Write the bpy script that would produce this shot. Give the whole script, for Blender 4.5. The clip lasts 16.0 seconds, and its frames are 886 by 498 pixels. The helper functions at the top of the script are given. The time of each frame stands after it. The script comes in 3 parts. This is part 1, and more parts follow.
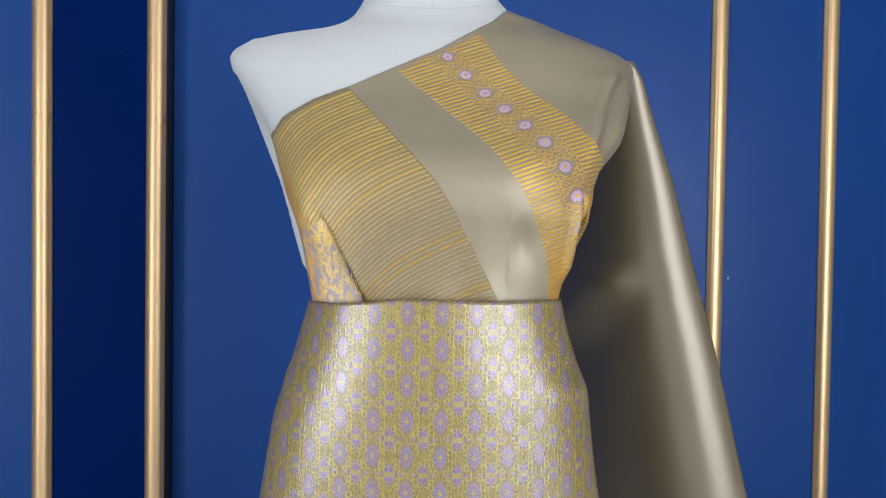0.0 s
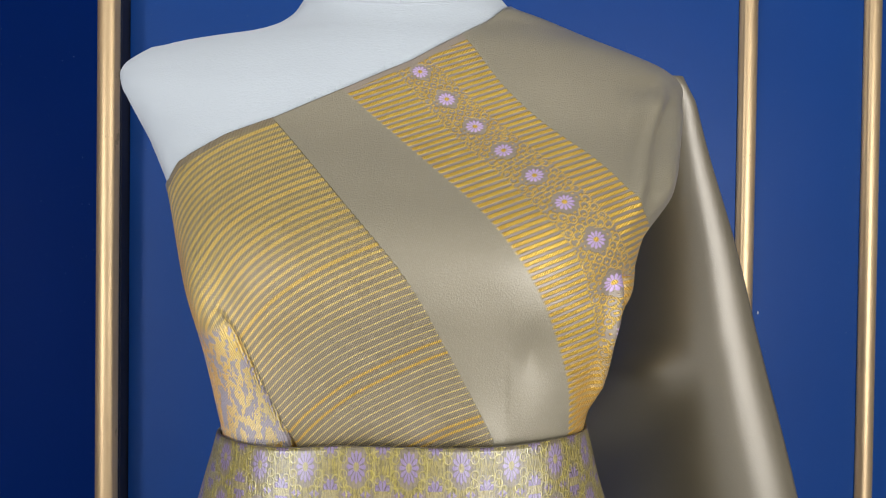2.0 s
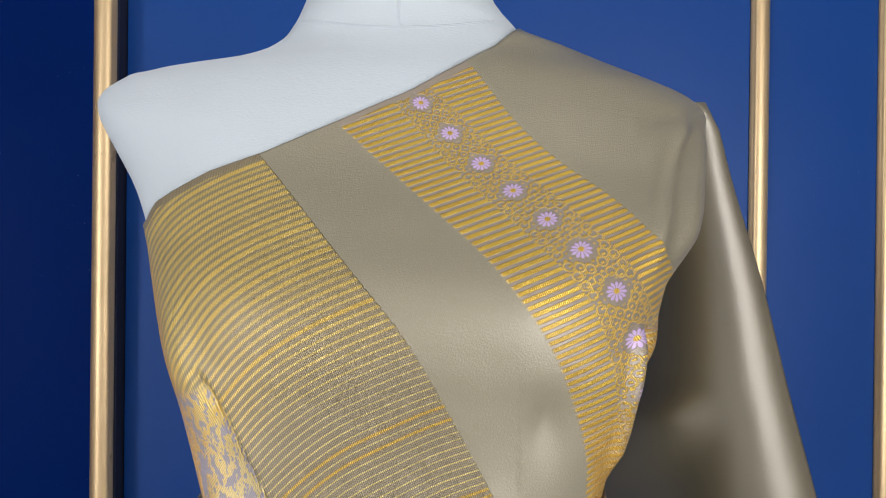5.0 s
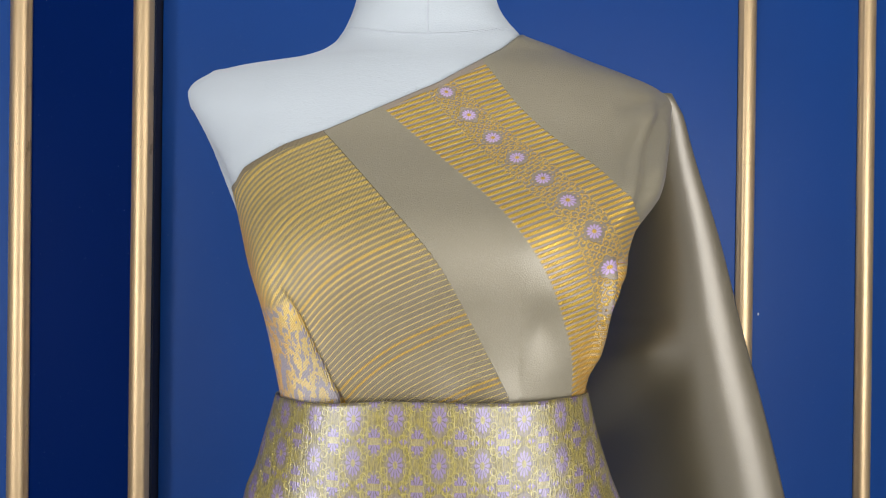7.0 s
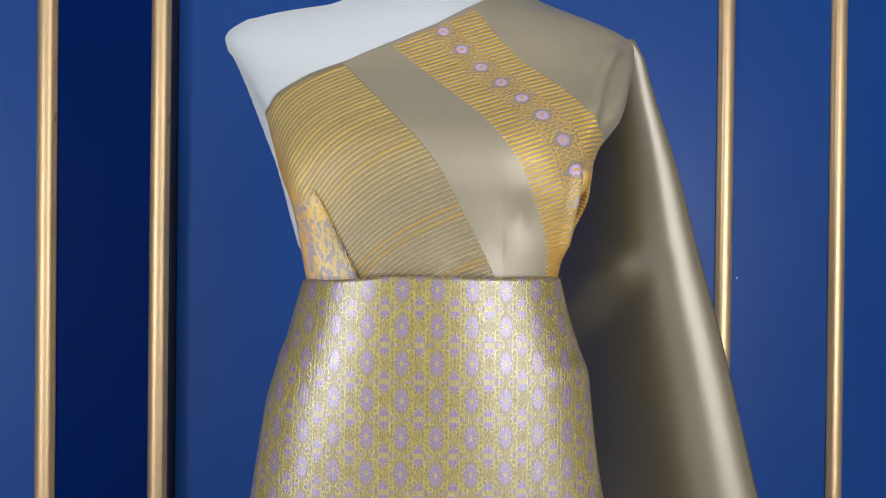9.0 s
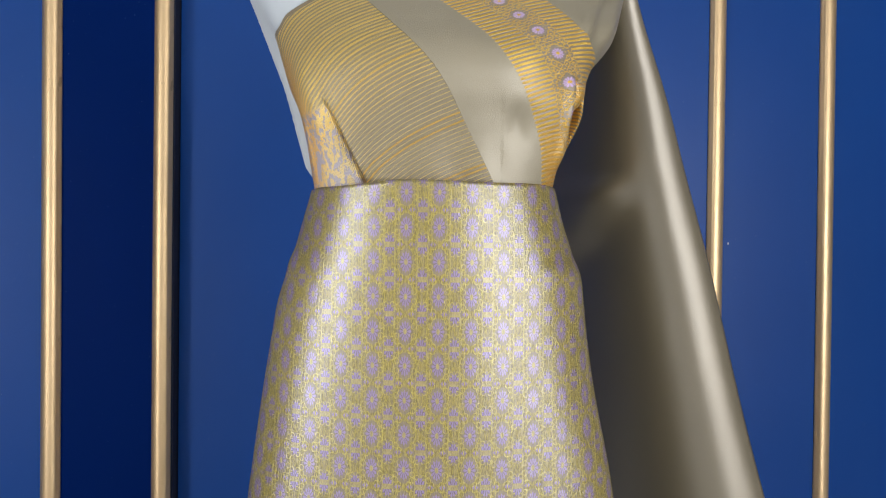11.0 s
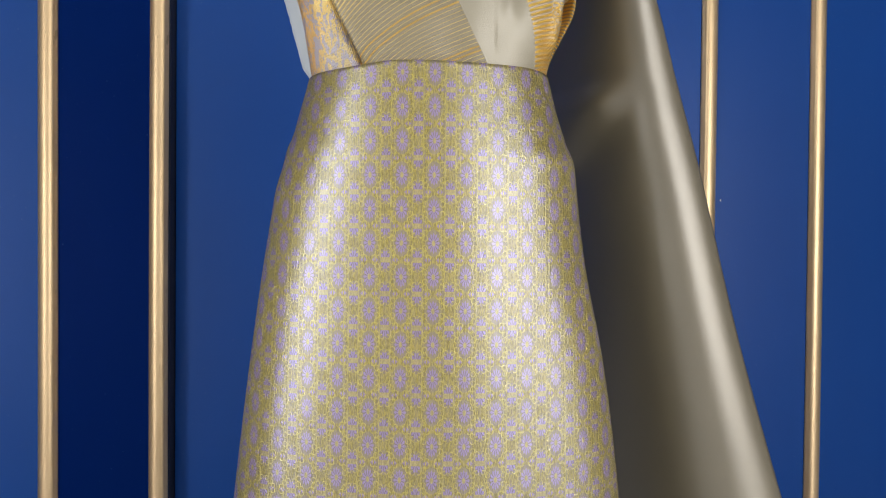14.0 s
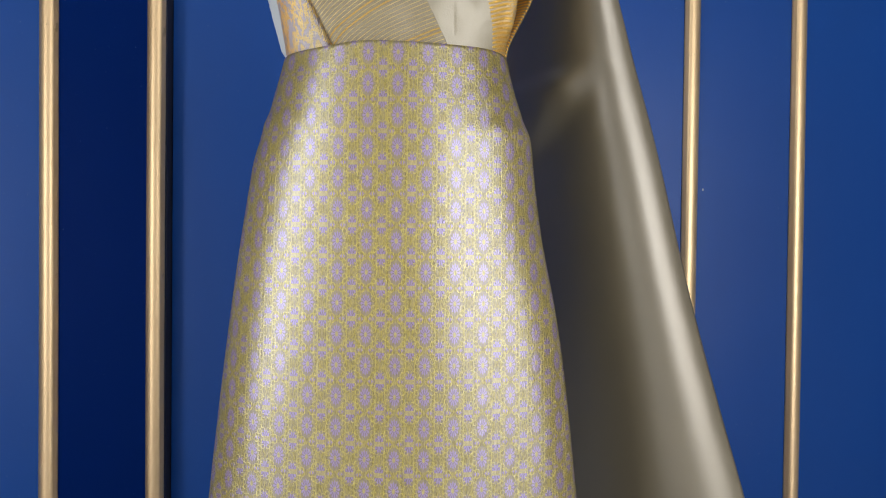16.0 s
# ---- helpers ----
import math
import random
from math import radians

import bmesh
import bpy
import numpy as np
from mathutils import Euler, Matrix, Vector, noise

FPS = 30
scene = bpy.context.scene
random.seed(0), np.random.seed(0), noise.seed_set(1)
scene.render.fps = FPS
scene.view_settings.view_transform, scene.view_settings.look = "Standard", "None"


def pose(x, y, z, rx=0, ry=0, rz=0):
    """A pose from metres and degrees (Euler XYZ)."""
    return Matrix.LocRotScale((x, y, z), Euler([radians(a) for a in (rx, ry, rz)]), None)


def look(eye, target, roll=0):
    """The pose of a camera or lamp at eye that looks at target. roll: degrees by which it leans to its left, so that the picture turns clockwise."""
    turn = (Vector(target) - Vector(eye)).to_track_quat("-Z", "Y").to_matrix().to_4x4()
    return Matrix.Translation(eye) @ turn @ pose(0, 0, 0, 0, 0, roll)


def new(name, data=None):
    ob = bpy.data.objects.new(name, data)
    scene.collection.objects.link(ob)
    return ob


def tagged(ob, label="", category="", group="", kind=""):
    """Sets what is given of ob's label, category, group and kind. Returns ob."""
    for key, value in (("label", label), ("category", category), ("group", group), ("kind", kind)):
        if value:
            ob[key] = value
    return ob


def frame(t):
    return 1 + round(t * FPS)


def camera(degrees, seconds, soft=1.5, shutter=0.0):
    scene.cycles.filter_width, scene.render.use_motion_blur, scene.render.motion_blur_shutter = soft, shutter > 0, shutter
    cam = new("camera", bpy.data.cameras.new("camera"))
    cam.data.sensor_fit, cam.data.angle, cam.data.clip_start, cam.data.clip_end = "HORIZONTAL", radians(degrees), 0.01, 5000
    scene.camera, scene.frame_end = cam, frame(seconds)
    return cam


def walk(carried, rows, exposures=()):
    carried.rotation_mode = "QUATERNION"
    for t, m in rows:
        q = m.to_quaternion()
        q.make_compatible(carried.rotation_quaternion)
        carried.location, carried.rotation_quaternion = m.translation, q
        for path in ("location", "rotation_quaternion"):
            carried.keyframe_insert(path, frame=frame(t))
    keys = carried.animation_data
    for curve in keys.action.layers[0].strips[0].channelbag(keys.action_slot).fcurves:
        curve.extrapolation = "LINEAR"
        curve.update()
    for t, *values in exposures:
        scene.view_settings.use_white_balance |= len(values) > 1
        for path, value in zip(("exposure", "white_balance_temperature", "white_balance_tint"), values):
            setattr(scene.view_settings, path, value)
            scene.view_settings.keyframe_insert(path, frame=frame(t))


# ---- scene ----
cam = camera(64.0, 16.0, soft=1.1)
ROWS = [
    (0.0, -0.0000, -0.0000, 1.2000, -0.126, -1.301, -0.846),
    (0.5, 0.0106, 0.0678, 1.2198, -0.068, -1.235, -0.830),
    (1.0, 0.0111, 0.1271, 1.2353, -0.017, -1.164, -0.796),
    (1.5, 0.0152, 0.1800, 1.2543, 0.021, -1.052, -0.753),
    (2.0, 0.0203, 0.2229, 1.2625, 0.022, -0.937, -0.725),
    (2.5, 0.0254, 0.2530, 1.2684, 0.030, -0.826, -0.687),
    (3.0, 0.0302, 0.2696, 1.2784, 0.072, -0.702, -0.657),
    (3.5, 0.0310, 0.2803, 1.2856, 0.157, -0.574, -0.633),
    (4.0, 0.0298, 0.2856, 1.2886, 0.241, -0.445, -0.629),
    (6.5, 0.0094, 0.1771, 1.2643, 0.665, -0.186, -0.697),
    (7.0, 0.0096, 0.1342, 1.2497, 0.754, -0.176, -0.709),
    (7.5, 0.0088, 0.0855, 1.2326, 0.760, -0.181, -0.698),
    (8.0, 0.0098, 0.0478, 1.2134, 0.752, -0.205, -0.669),
    (8.5, 0.0136, 0.0259, 1.1891, 0.687, -0.258, -0.661),
    (9.0, 0.0131, 0.0139, 1.1665, 0.645, -0.312, -0.660),
    (9.5, 0.0107, 0.0010, 1.1428, 0.574, -0.371, -0.658),
    (10.0, 0.0068, -0.0115, 1.1186, 0.513, -0.441, -0.687),
    (12.5, 0.0129, -0.0353, 1.0358, -0.067, -0.813, -0.577),
    (13.0, 0.0084, -0.0381, 1.0158, -0.117, -0.832, -0.568),
    (13.5, 0.0055, -0.0400, 0.9908, -0.123, -0.857, -0.557),
    (14.0, 0.0095, -0.0415, 0.9695, -0.112, -0.876, -0.543),
    (14.5, 0.0175, -0.0474, 0.9570, -0.074, -0.879, -0.525),
    (15.0, 0.0307, -0.0590, 0.9489, 0.009, -0.885, -0.528),
    (15.5, 0.0429, -0.0769, 0.9437, 0.102, -0.897, -0.580),
    (16.0, 0.0530, -0.0990, 0.9362, 0.211, -0.925, -0.673),
]
walk(cam, [(t, pose(x, y, z, 90 + pitch, roll, yaw)) for t, x, y, z, yaw, pitch, roll in ROWS])

# ---- world and light ----
world = bpy.data.worlds.new("room_world")
scene.world = world
world.use_nodes = True
WN = world.node_tree
sky = WN.nodes.new("ShaderNodeTexSky")
sky.sky_type, sky.sun_disc, sky.sun_elevation, sky.sun_rotation = "NISHITA", False, radians(35), radians(120)
WN.links.new(sky.outputs[0], WN.nodes["Background"].inputs[0])
WN.nodes["Background"].inputs[1].default_value = 0.1


def window_lamp(name, place, target, width, height, watts, colour):
    lamp = bpy.data.lights.new(name, "AREA")
    lamp.shape, lamp.size, lamp.size_y, lamp.energy, lamp.color = "RECTANGLE", width, height, watts, colour
    ob = new(name, lamp)
    ob.matrix_world = look(place, target)
    return ob


DAY = (0.92, 0.935, 1.0)
window_lamp("window_light_east", (2.46, -1.95, 1.12), (0.0, -1.95, 1.12), 1.9, 2.04, 68, DAY)
window_lamp("window_light_south", (1.92, -3.16, 1.12), (1.92, 0.0, 1.12), 1.05, 2.04, 64, DAY)
window_lamp("window_light_west", (-2.46, -1.95, 1.12), (0.0, -1.95, 1.12), 1.7, 2.04, 99, DAY)

# ---- material helpers ----


class Nodes:
    """Short hand for building one node material."""

    def __init__(self, name):
        self.mat = bpy.data.materials.new(name)
        self.mat.use_nodes = True
        self.tree = self.mat.node_tree
        self.bsdf = self.tree.nodes["Principled BSDF"]

    def put(self, socket, value):
        if hasattr(value, "is_output"):
            self.tree.links.new(value, socket)
        else:
            if isinstance(value, tuple) and len(value) == 3 and socket.type == "RGBA":
                value = (*value, 1)
            socket.default_value = value

    def math(self, op, a, b=0.0, c=0.0, clamp=False):
        n = self.tree.nodes.new("ShaderNodeMath")
        n.operation, n.use_clamp = op, clamp
        for s, v in zip(n.inputs, (a, b, c)):
            self.put(s, v)
        return n.outputs[0]

    def add(self, a, b): return self.math("ADD", a, b)
    def sub(self, a, b): return self.math("SUBTRACT", a, b)
    def mul(self, a, b): return self.math("MULTIPLY", a, b)
    def div(self, a, b): return self.math("DIVIDE", a, b)
    def most(self, a, b): return self.math("MAXIMUM", a, b)
    def least(self, a, b): return self.math("MINIMUM", a, b)
    def size(self, a): return self.math("ABSOLUTE", a)
    def inv(self, a): return self.math("SUBTRACT", 1.0, a)
    def cell(self, a): return self.sub(self.math("FRACT", self.add(a, 0.5)), 0.5)
    def hypot(self, a, b): return self.math("SQRT", self.add(self.mul(a, a), self.mul(b, b)))

    def below(self, a, edge, soft):
        """1 where a is under edge, 0 above, with a soft step."""
        return self.math("MULTIPLY_ADD", self.sub(edge, a), 1.0 / soft, 0.5, True)

    def attr(self, name):
        n = self.tree.nodes.new("ShaderNodeAttribute")
        n.attribute_name = name
        return n.outputs["Fac"]

    def coords(self, which="Object"):
        return self.tree.nodes.new("ShaderNodeTexCoord").outputs[which]

    def stretch(self, vec, sx, sy, sz):
        n = self.tree.nodes.new("ShaderNodeMapping")
        self.tree.links.new(vec, n.inputs[0])
        n.inputs["Scale"].default_value = (sx, sy, sz)
        return n.outputs[0]

    def noise(self, scale, detail=3.0, rough=0.55, vec=None):
        n = self.tree.nodes.new("ShaderNodeTexNoise")
        self.put(n.inputs["Vector"], vec if vec is not None else self.coords())
        n.inputs["Scale"].default_value, n.inputs["Detail"].default_value, n.inputs["Roughness"].default_value = scale, detail, rough
        return n.outputs[0]

    def mix(self, f, a, b):
        n = self.tree.nodes.new("ShaderNodeMix")
        n.data_type = "RGBA"
        self.put(n.inputs[0], f), self.put(n.inputs[6], a), self.put(n.inputs[7], b)
        return n.outputs[2]

    def blend(self, f, a, b):
        return self.math("ADD", self.mul(self.inv(f), a), self.mul(f, b))

    def bump(self, height, distance, strength=1.0, under=None):
        n = self.tree.nodes.new("ShaderNodeBump")
        self.put(n.inputs["Height"], height)
        n.inputs["Distance"].default_value, n.inputs["Strength"].default_value = distance, strength
        if under is not None:
            self.tree.links.new(under, n.inputs["Normal"])
        return n.outputs[0]

    def set(self, **values):
        for key, value in values.items():
            self.put(self.bsdf.inputs[key.replace("_", " ")], value)
        return self.mat


GOLD, DEEP_GOLD = (1.0, 0.610, 0.045), (0.90, 0.46, 0.020)
TAUPE, LILAC, PALE = (0.285, 0.245, 0.156), (0.63, 0.44, 0.71), (0.46, 0.39, 0.44)


def flower(n, across, along, rx, ry, petals):
    """Masks of a woven blossom: its petals and its heart."""
    rho = n.hypot(n.div(across, rx), n.div(along, ry))
    turn = n.math("ARCTAN2", n.div(along, ry), n.div(across, rx))
    spoke = n.math("COSINE", n.mul(turn, petals))
    reach = n.add(0.90, n.mul(spoke, 0.10))
    disc = n.below(rho, reach, 0.12)
    ribs = n.mul(n.below(spoke, -0.55, 0.5), n.below(n.size(n.sub(rho, 0.65)), 0.32, 0.1))
    heart = n.below(rho, 0.30, 0.12)
    return disc, ribs, heart


def sash_material():
    n = Nodes("silk_sash")
    pu, pv, pf, zone, gilded = n.attr("band"), n.attr("pick"), n.attr("bloom"), n.attr("side"), n.attr("gilded")
    thread = n.noise(900, 2, 0.6)
    # fine warp ticks across the picks
    jitter = n.noise(160, 2, 0.5)
    tick = n.math("MULTIPLY_ADD", n.math("SINE", n.add(n.mul(n.attr("warp"), 5700.0), n.mul(jitter, 5.0))), 0.5, 0.5)
    # rows of gold picks
    row = n.div(n.add(pv, n.mul(n.sub(jitter, 0.5), 0.0003)), 0.0043)
    saw = n.size(n.cell(row))
    number = n.math("ROUND", row)
    uneven = n.math("FRACT", n.mul(n.math("SINE", n.mul(number, 12.9898)), 43758.5))
    wide = n.below(saw, 0.27, 0.10)
    # the stripes grow finer towards the waist, with a bold one now and then
    lower = n.below(pv, 1.262, 0.085)
    bold = n.below(0.80, uneven, 0.02)
    thin = n.below(saw, n.blend(lower, n.add(0.235, n.mul(uneven, 0.07)), n.add(n.mul(bold, 0.07), 0.130)), 0.08)
    ghost = n.mul(n.below(n.size(n.sub(saw, 0.36)), 0.05, 0.07), 0.28)
    fine_zone = n.below(pu, 0.0, 0.02)
    flank = n.most(n.below(n.size(n.sub(pu, 1.5)), 0.5, 0.04), n.below(n.size(n.sub(pu, 3.5)), 0.5, 0.04))
    lane = n.below(n.size(n.sub(pu, 2.5)), 0.5, 0.04)
    # the lane of blossoms
    across = n.mul(n.sub(pu, 2.5), 0.026)
    along = n.mul(n.cell(pf), 0.0245)
    disc, ribs, heart = flower(n, across, along, 0.0051, 0.0047, 12.0)
    half = n.mul(n.cell(n.add(pf, 0.5)), 0.0245)
    side_x = n.sub(n.size(across), 0.0100)
    star, star_ribs, star_heart = flower(n, side_x, half, 0.0038, 0.0042, 8.0)
    curls = 0.0
    for cx, cy in ((0.0034, 0.0028), (0.0104, 0.0084), (0.0104, 0.0028), (0.0068, 0.0058)):
        d = n.hypot(n.sub(n.size(across), cx), n.sub(n.size(half), cy))
        curls = n.most(curls, n.mul(n.below(n.size(n.sub(d, 0.0022)), 0.00045, 0.0005), n.add(0.55, n.mul(tick, 0.45))))
    dash = n.mul(n.below(n.size(n.cell(n.div(across, 0.0032))), 0.27, 0.1), n.below(n.size(n.cell(n.div(n.mul(pf, 0.0245), 0.0030))), 0.19, 0.1))
    dash = n.mul(dash, n.inv(n.below(n.hypot(across, along), 0.0066, 0.001)))
    filigree = n.mul(lane, n.most(n.most(curls, dash), n.mul(n.mul(star_ribs, star), 0.6)))
    blossom = n.mul(lane, n.mul(disc, n.inv(heart)))
    gold = n.most(n.mul(flank, wide), n.mul(fine_zone, n.most(n.mul(thin, n.add(0.68, n.mul(uneven, 0.32))), ghost)))
    gold = n.most(gold, n.most(filigree, n.mul(lane, heart)))
    gold = n.mul(gold, n.inv(n.mul(blossom, 0.95)))
    # the brocade that shows beside the tuck
    cloud = n.noise(125, 3, 0.65, n.stretch(n.coords(), 1.0, 1.0, 0.55))
    patch = n.below(n.size(n.sub(cloud, 0.53)), 0.068, 0.03)
    gold = n.blend(zone, gold, patch)
    gold = n.mul(gold, n.inv(n.below(n.attr("hem"), 0.0035, 0.0006)))
    gold = n.most(gold, n.mul(n.mul(gilded, n.inv(zone)), n.add(0.60, n.mul(thread, 0.4))))
    # broken threads let the ground through
    gold = n.mul(gold, n.add(n.blend(n.mul(fine_zone, lower), 0.74, 0.42), n.mul(tick, n.blend(n.mul(fine_zone, lower), 0.26, 0.58))))
    blossom = n.mul(blossom, n.inv(zone))
    ground = n.mix(n.noise(14, 3), TAUPE, (0.312, 0.268, 0.172))
    ground = n.mix(n.mul(fine_zone, 0.85), ground, n.mix(lower, (0.33, 0.240, 0.110), (0.255, 0.198, 0.120)))
    ground = n.mix(n.mul(n.most(flank, lane), 0.7), ground, (0.34, 0.255, 0.190))
    ground = n.mix(zone, ground, PALE)
    ground = n.mix(n.mul(n.inv(tick), n.blend(fine_zone, 0.10, 0.38)), ground, (0.085, 0.060, 0.032))
    ground = n.mix(n.mul(n.size(n.sub(thread, 0.5)), 1.3), ground, (0.40, 0.35, 0.27))
    gilt = n.mix(n.blend(zone, n.mul(uneven, 0.6), n.math("MULTIPLY_ADD", n.noise(90, 2), 3.0, -1.0, True)), GOLD, DEEP_GOLD)
    gilt = n.mix(n.mul(tick, thread), gilt, (1.0, 0.70, 0.10))
    gilt = n.mix(n.mul(n.mul(fine_zone, lower), n.mul(n.inv(bold), 0.75)), gilt, (1.0, 0.82, 0.33))
    gilt = n.mix(n.mul(fine_zone, n.mul(n.inv(lower), 0.75)), gilt, (0.90, 0.66, 0.17))
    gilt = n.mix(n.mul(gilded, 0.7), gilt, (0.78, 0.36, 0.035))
    colour = n.mix(gold, ground, gilt)
    colour = n.mix(n.mul(blossom, n.inv(n.mul(ribs, 0.8))), colour, LILAC)
    relief = n.add(n.add(gold, n.mul(blossom, 0.8)), n.add(n.mul(thread, 0.6), n.mul(n.mul(tick, 0.5), n.most(gold, fine_zone))))
    pucker = n.mul(n.noise(60, 3, 0.6), n.most(fine_zone, zone))
    normal = n.bump(relief, 0.0007, 0.9, n.bump(pucker, 0.004, 0.45))
    return n.set(Base_Color=colour, Metallic=n.blend(gold, 0.22, n.blend(fine_zone, 0.50, 0.30)), Roughness=n.blend(gold, 0.40, 0.27), Normal=normal, Coat_Weight=n.blend(gold, n.blend(fine_zone, 0.50, 0.55), 0.25), Coat_Roughness=n.blend(fine_zone, 0.42, 0.46), Coat_IOR=1.7)


def plain_silk_material():
    n = Nodes("plain_silk")
    weave = n.noise(700, 2, 0.6)
    colour = n.mix(n.noise(9, 3), (0.190, 0.157, 0.095), (0.220, 0.182, 0.112))
    colour = n.mix(n.mul(n.size(n.sub(weave, 0.5)), 0.6), colour, (0.13, 0.10, 0.055))
    return n.set(Base_Color=colour, Metallic=0.40, Roughness=0.42, Coat_Weight=0.75, Coat_Roughness=0.38, Coat_IOR=1.85, Normal=n.bump(weave, 0.0003, 0.4, n.bump(n.noise(22, 3, 0.5), 0.004, 0.10)))


def skirt_material():
    n = Nodes("brocade_skirt")
    pu, pv = n.sub(n.attr("wrap"), 0.0715), n.sub(n.attr("rise"), 0.802)
    pw, ph = 0.0308, 0.0325
    wobble = n.mul(n.sub(n.noise(220, 2, 0.5), 0.5), 0.0006)
    pu = n.add(pu, wobble)
    du, dv = n.mul(n.cell(n.div(pu, pw)), pw), n.mul(n.cell(n.div(pv, ph)), ph)
    eu, ev = n.mul(n.cell(n.add(n.div(pu, pw), 0.5)), pw), n.mul(n.cell(n.add(n.div(pv, ph), 0.5)), ph)
    disc, ribs, heart = flower(n, du, dv, 0.0057, 0.0098, 12.0)
    disc2, ribs2, _ = flower(n, eu, ev, 0.0051, 0.0094, 10.0)
    waist = n.below(n.size(ev), 0.0026, 0.0008)
    heart2 = n.mul(waist, disc2)
    spots = n.below(n.add(n.size(n.sub(n.size(eu), 0.0098)), n.size(ev)), 0.0030, 0.0012)
    spots = n.mul(spots, n.inv(n.below(n.size(n.sub(n.size(eu), 0.0098)), 0.0006, 0.0004)))
    lilac = n.most(n.most(n.mul(disc, n.inv(heart)), n.mul(disc2, n.inv(waist))), n.mul(spots, 0.8))
    # gold scroll work between the blossoms
    curls = 0.0
    for cx, cy, r in ((0.0080, 0.0046, 0.0022), (0.0078, 0.0098, 0.0022), (0.0124, 0.0072, 0.0018), (0.0046, 0.0138, 0.0019), (0.0118, 0.0128, 0.0017)):
        d = n.hypot(n.sub(n.size(du), cx), n.mul(n.sub(n.size(dv), cy), 0.85))
        curls = n.most(curls, n.below(n.size(n.sub(d, r)), 0.00046, 0.0005))
    rails = n.most(n.below(n.size(n.sub(n.size(du), 0.0106)), 0.0003, 0.0004), n.below(n.size(n.sub(n.size(du), 0.0074)), 0.00022, 0.0004))
    scroll = n.most(n.most(curls, n.mul(rails, 0.8)), n.mul(n.most(heart, heart2), n.add(0.35, n.mul(n.noise(700, 2), 0.5))))
    # the weave: wavering upright threads
    fine = n.stretch(n.coords(), 1.0, 1.0, 0.22)
    thread = n.math("MULTIPLY_ADD", n.noise(1150, 2, 0.6, fine), 3.0, -1.0, True)
    slub = n.math("MULTIPLY_ADD", n.noise(420, 3, 0.6, fine), 3.0, -1.0, True)
    ground = n.mix(thread, (0.130, 0.100, 0.018), (0.40, 0.312, 0.040))
    ground = n.mix(n.mul(slub, 0.30), ground, (0.30, 0.25, 0.20))
    ground = n.mix(n.mul(n.noise(7, 2), 0.3), ground, (0.30, 0.235, 0.05))
    halo = n.below(n.hypot(n.div(du, 0.0082), n.div(dv, 0.0128)), 1.0, 0.15)
    halo = n.most(halo, n.below(n.hypot(n.div(eu, 0.0072), n.div(ev, 0.0116)), 1.0, 0.15))
    ground = n.mix(n.mul(halo, 0.65), ground, (0.22, 0.170, 0.135))
    gilt = n.mix(thread, (0.40, 0.32, 0.060), (0.68, 0.55, 0.11))
    colour = n.mix(n.mul(scroll, 0.52), ground, gilt)
    petal = n.mix(n.mul(n.most(n.mul(ribs, disc), n.mul(ribs2, disc2)), 0.85), (0.275, 0.186, 0.330), (0.13, 0.095, 0.065))
    petal = n.mix(n.mul(n.inv(thread), 0.22), petal, (0.19, 0.140, 0.17))
    colour = n.mix(n.mul(lilac, 0.95), colour, petal)
    relief = n.add(n.add(n.mul(scroll, 0.9), n.mul(lilac, 0.6)), n.add(n.mul(thread, 0.8), n.mul(slub, 0.5)))
    cloth = n.bump(n.noise(16, 2, 0.5), 0.006, 0.10)
    normal = n.bump(relief, 0.0006, 0.8, cloth)
    return n.set(Base_Color=colour, Metallic=n.most(n.blend(lilac, 0.48, 0.15), n.mul(scroll, 0.80)), Roughness=n.blend(scroll, n.blend(lilac, 0.42, 0.36), 0.28), Coat_Weight=n.most(n.blend(lilac, 0.55, 0.95), scroll), Coat_Roughness=0.26, Coat_IOR=1.98, Coat_Normal=n.bump(relief, 0.00008, 0.6, cloth), Normal=normal)


def jersey_material():
    n = Nodes("white_jersey")
    knit = n.noise(650, 3, 0.65, n.stretch(n.coords(), 0.5, 1.0, 1.3))
    colour = n.mix(n.noise(11, 4), (0.50, 0.535, 0.54), (0.565, 0.60, 0.605))
    colour = n.mix(n.mul(knit, 0.25), colour, (0.45, 0.495, 0.51))
    seam = n.below(n.size(n.add(n.attr("seam"), 0.0)), 0.0009, 0.0009)
    colour = n.mix(n.mul(seam, 0.55), colour, (0.50, 0.52, 0.55))
    relief = n.sub(n.mul(knit, 0.6), n.mul(seam, 1.0))
    return n.set(Base_Color=colour, Roughness=0.9, Sheen_Weight=0.35, Sheen_Roughness=0.5, Normal=n.bump(relief, 0.0008, 0.6))


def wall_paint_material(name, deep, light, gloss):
    n = Nodes(name)
    cloud = n.noise(1.6, 4, 0.55)
    colour = n.mix(cloud, deep, light)
    speck = n.below(n.noise(210, 1, 0.5), 0.235, 0.01)
    colour = n.mix(n.mul(speck, 0.5), colour, (0.20, 0.25, 0.36))
    orange_peel = n.noise(140, 3, 0.5)
    rough = n.math("MULTIPLY_ADD", n.noise(5, 4, 0.6), 0.14, 0.30)
    return n.set(Base_Color=colour, Roughness=rough, Specular_IOR_Level=gloss, Normal=n.bump(orange_peel, 0.0006, 0.25, n.bump(cloud, 0.05, 0.08)))


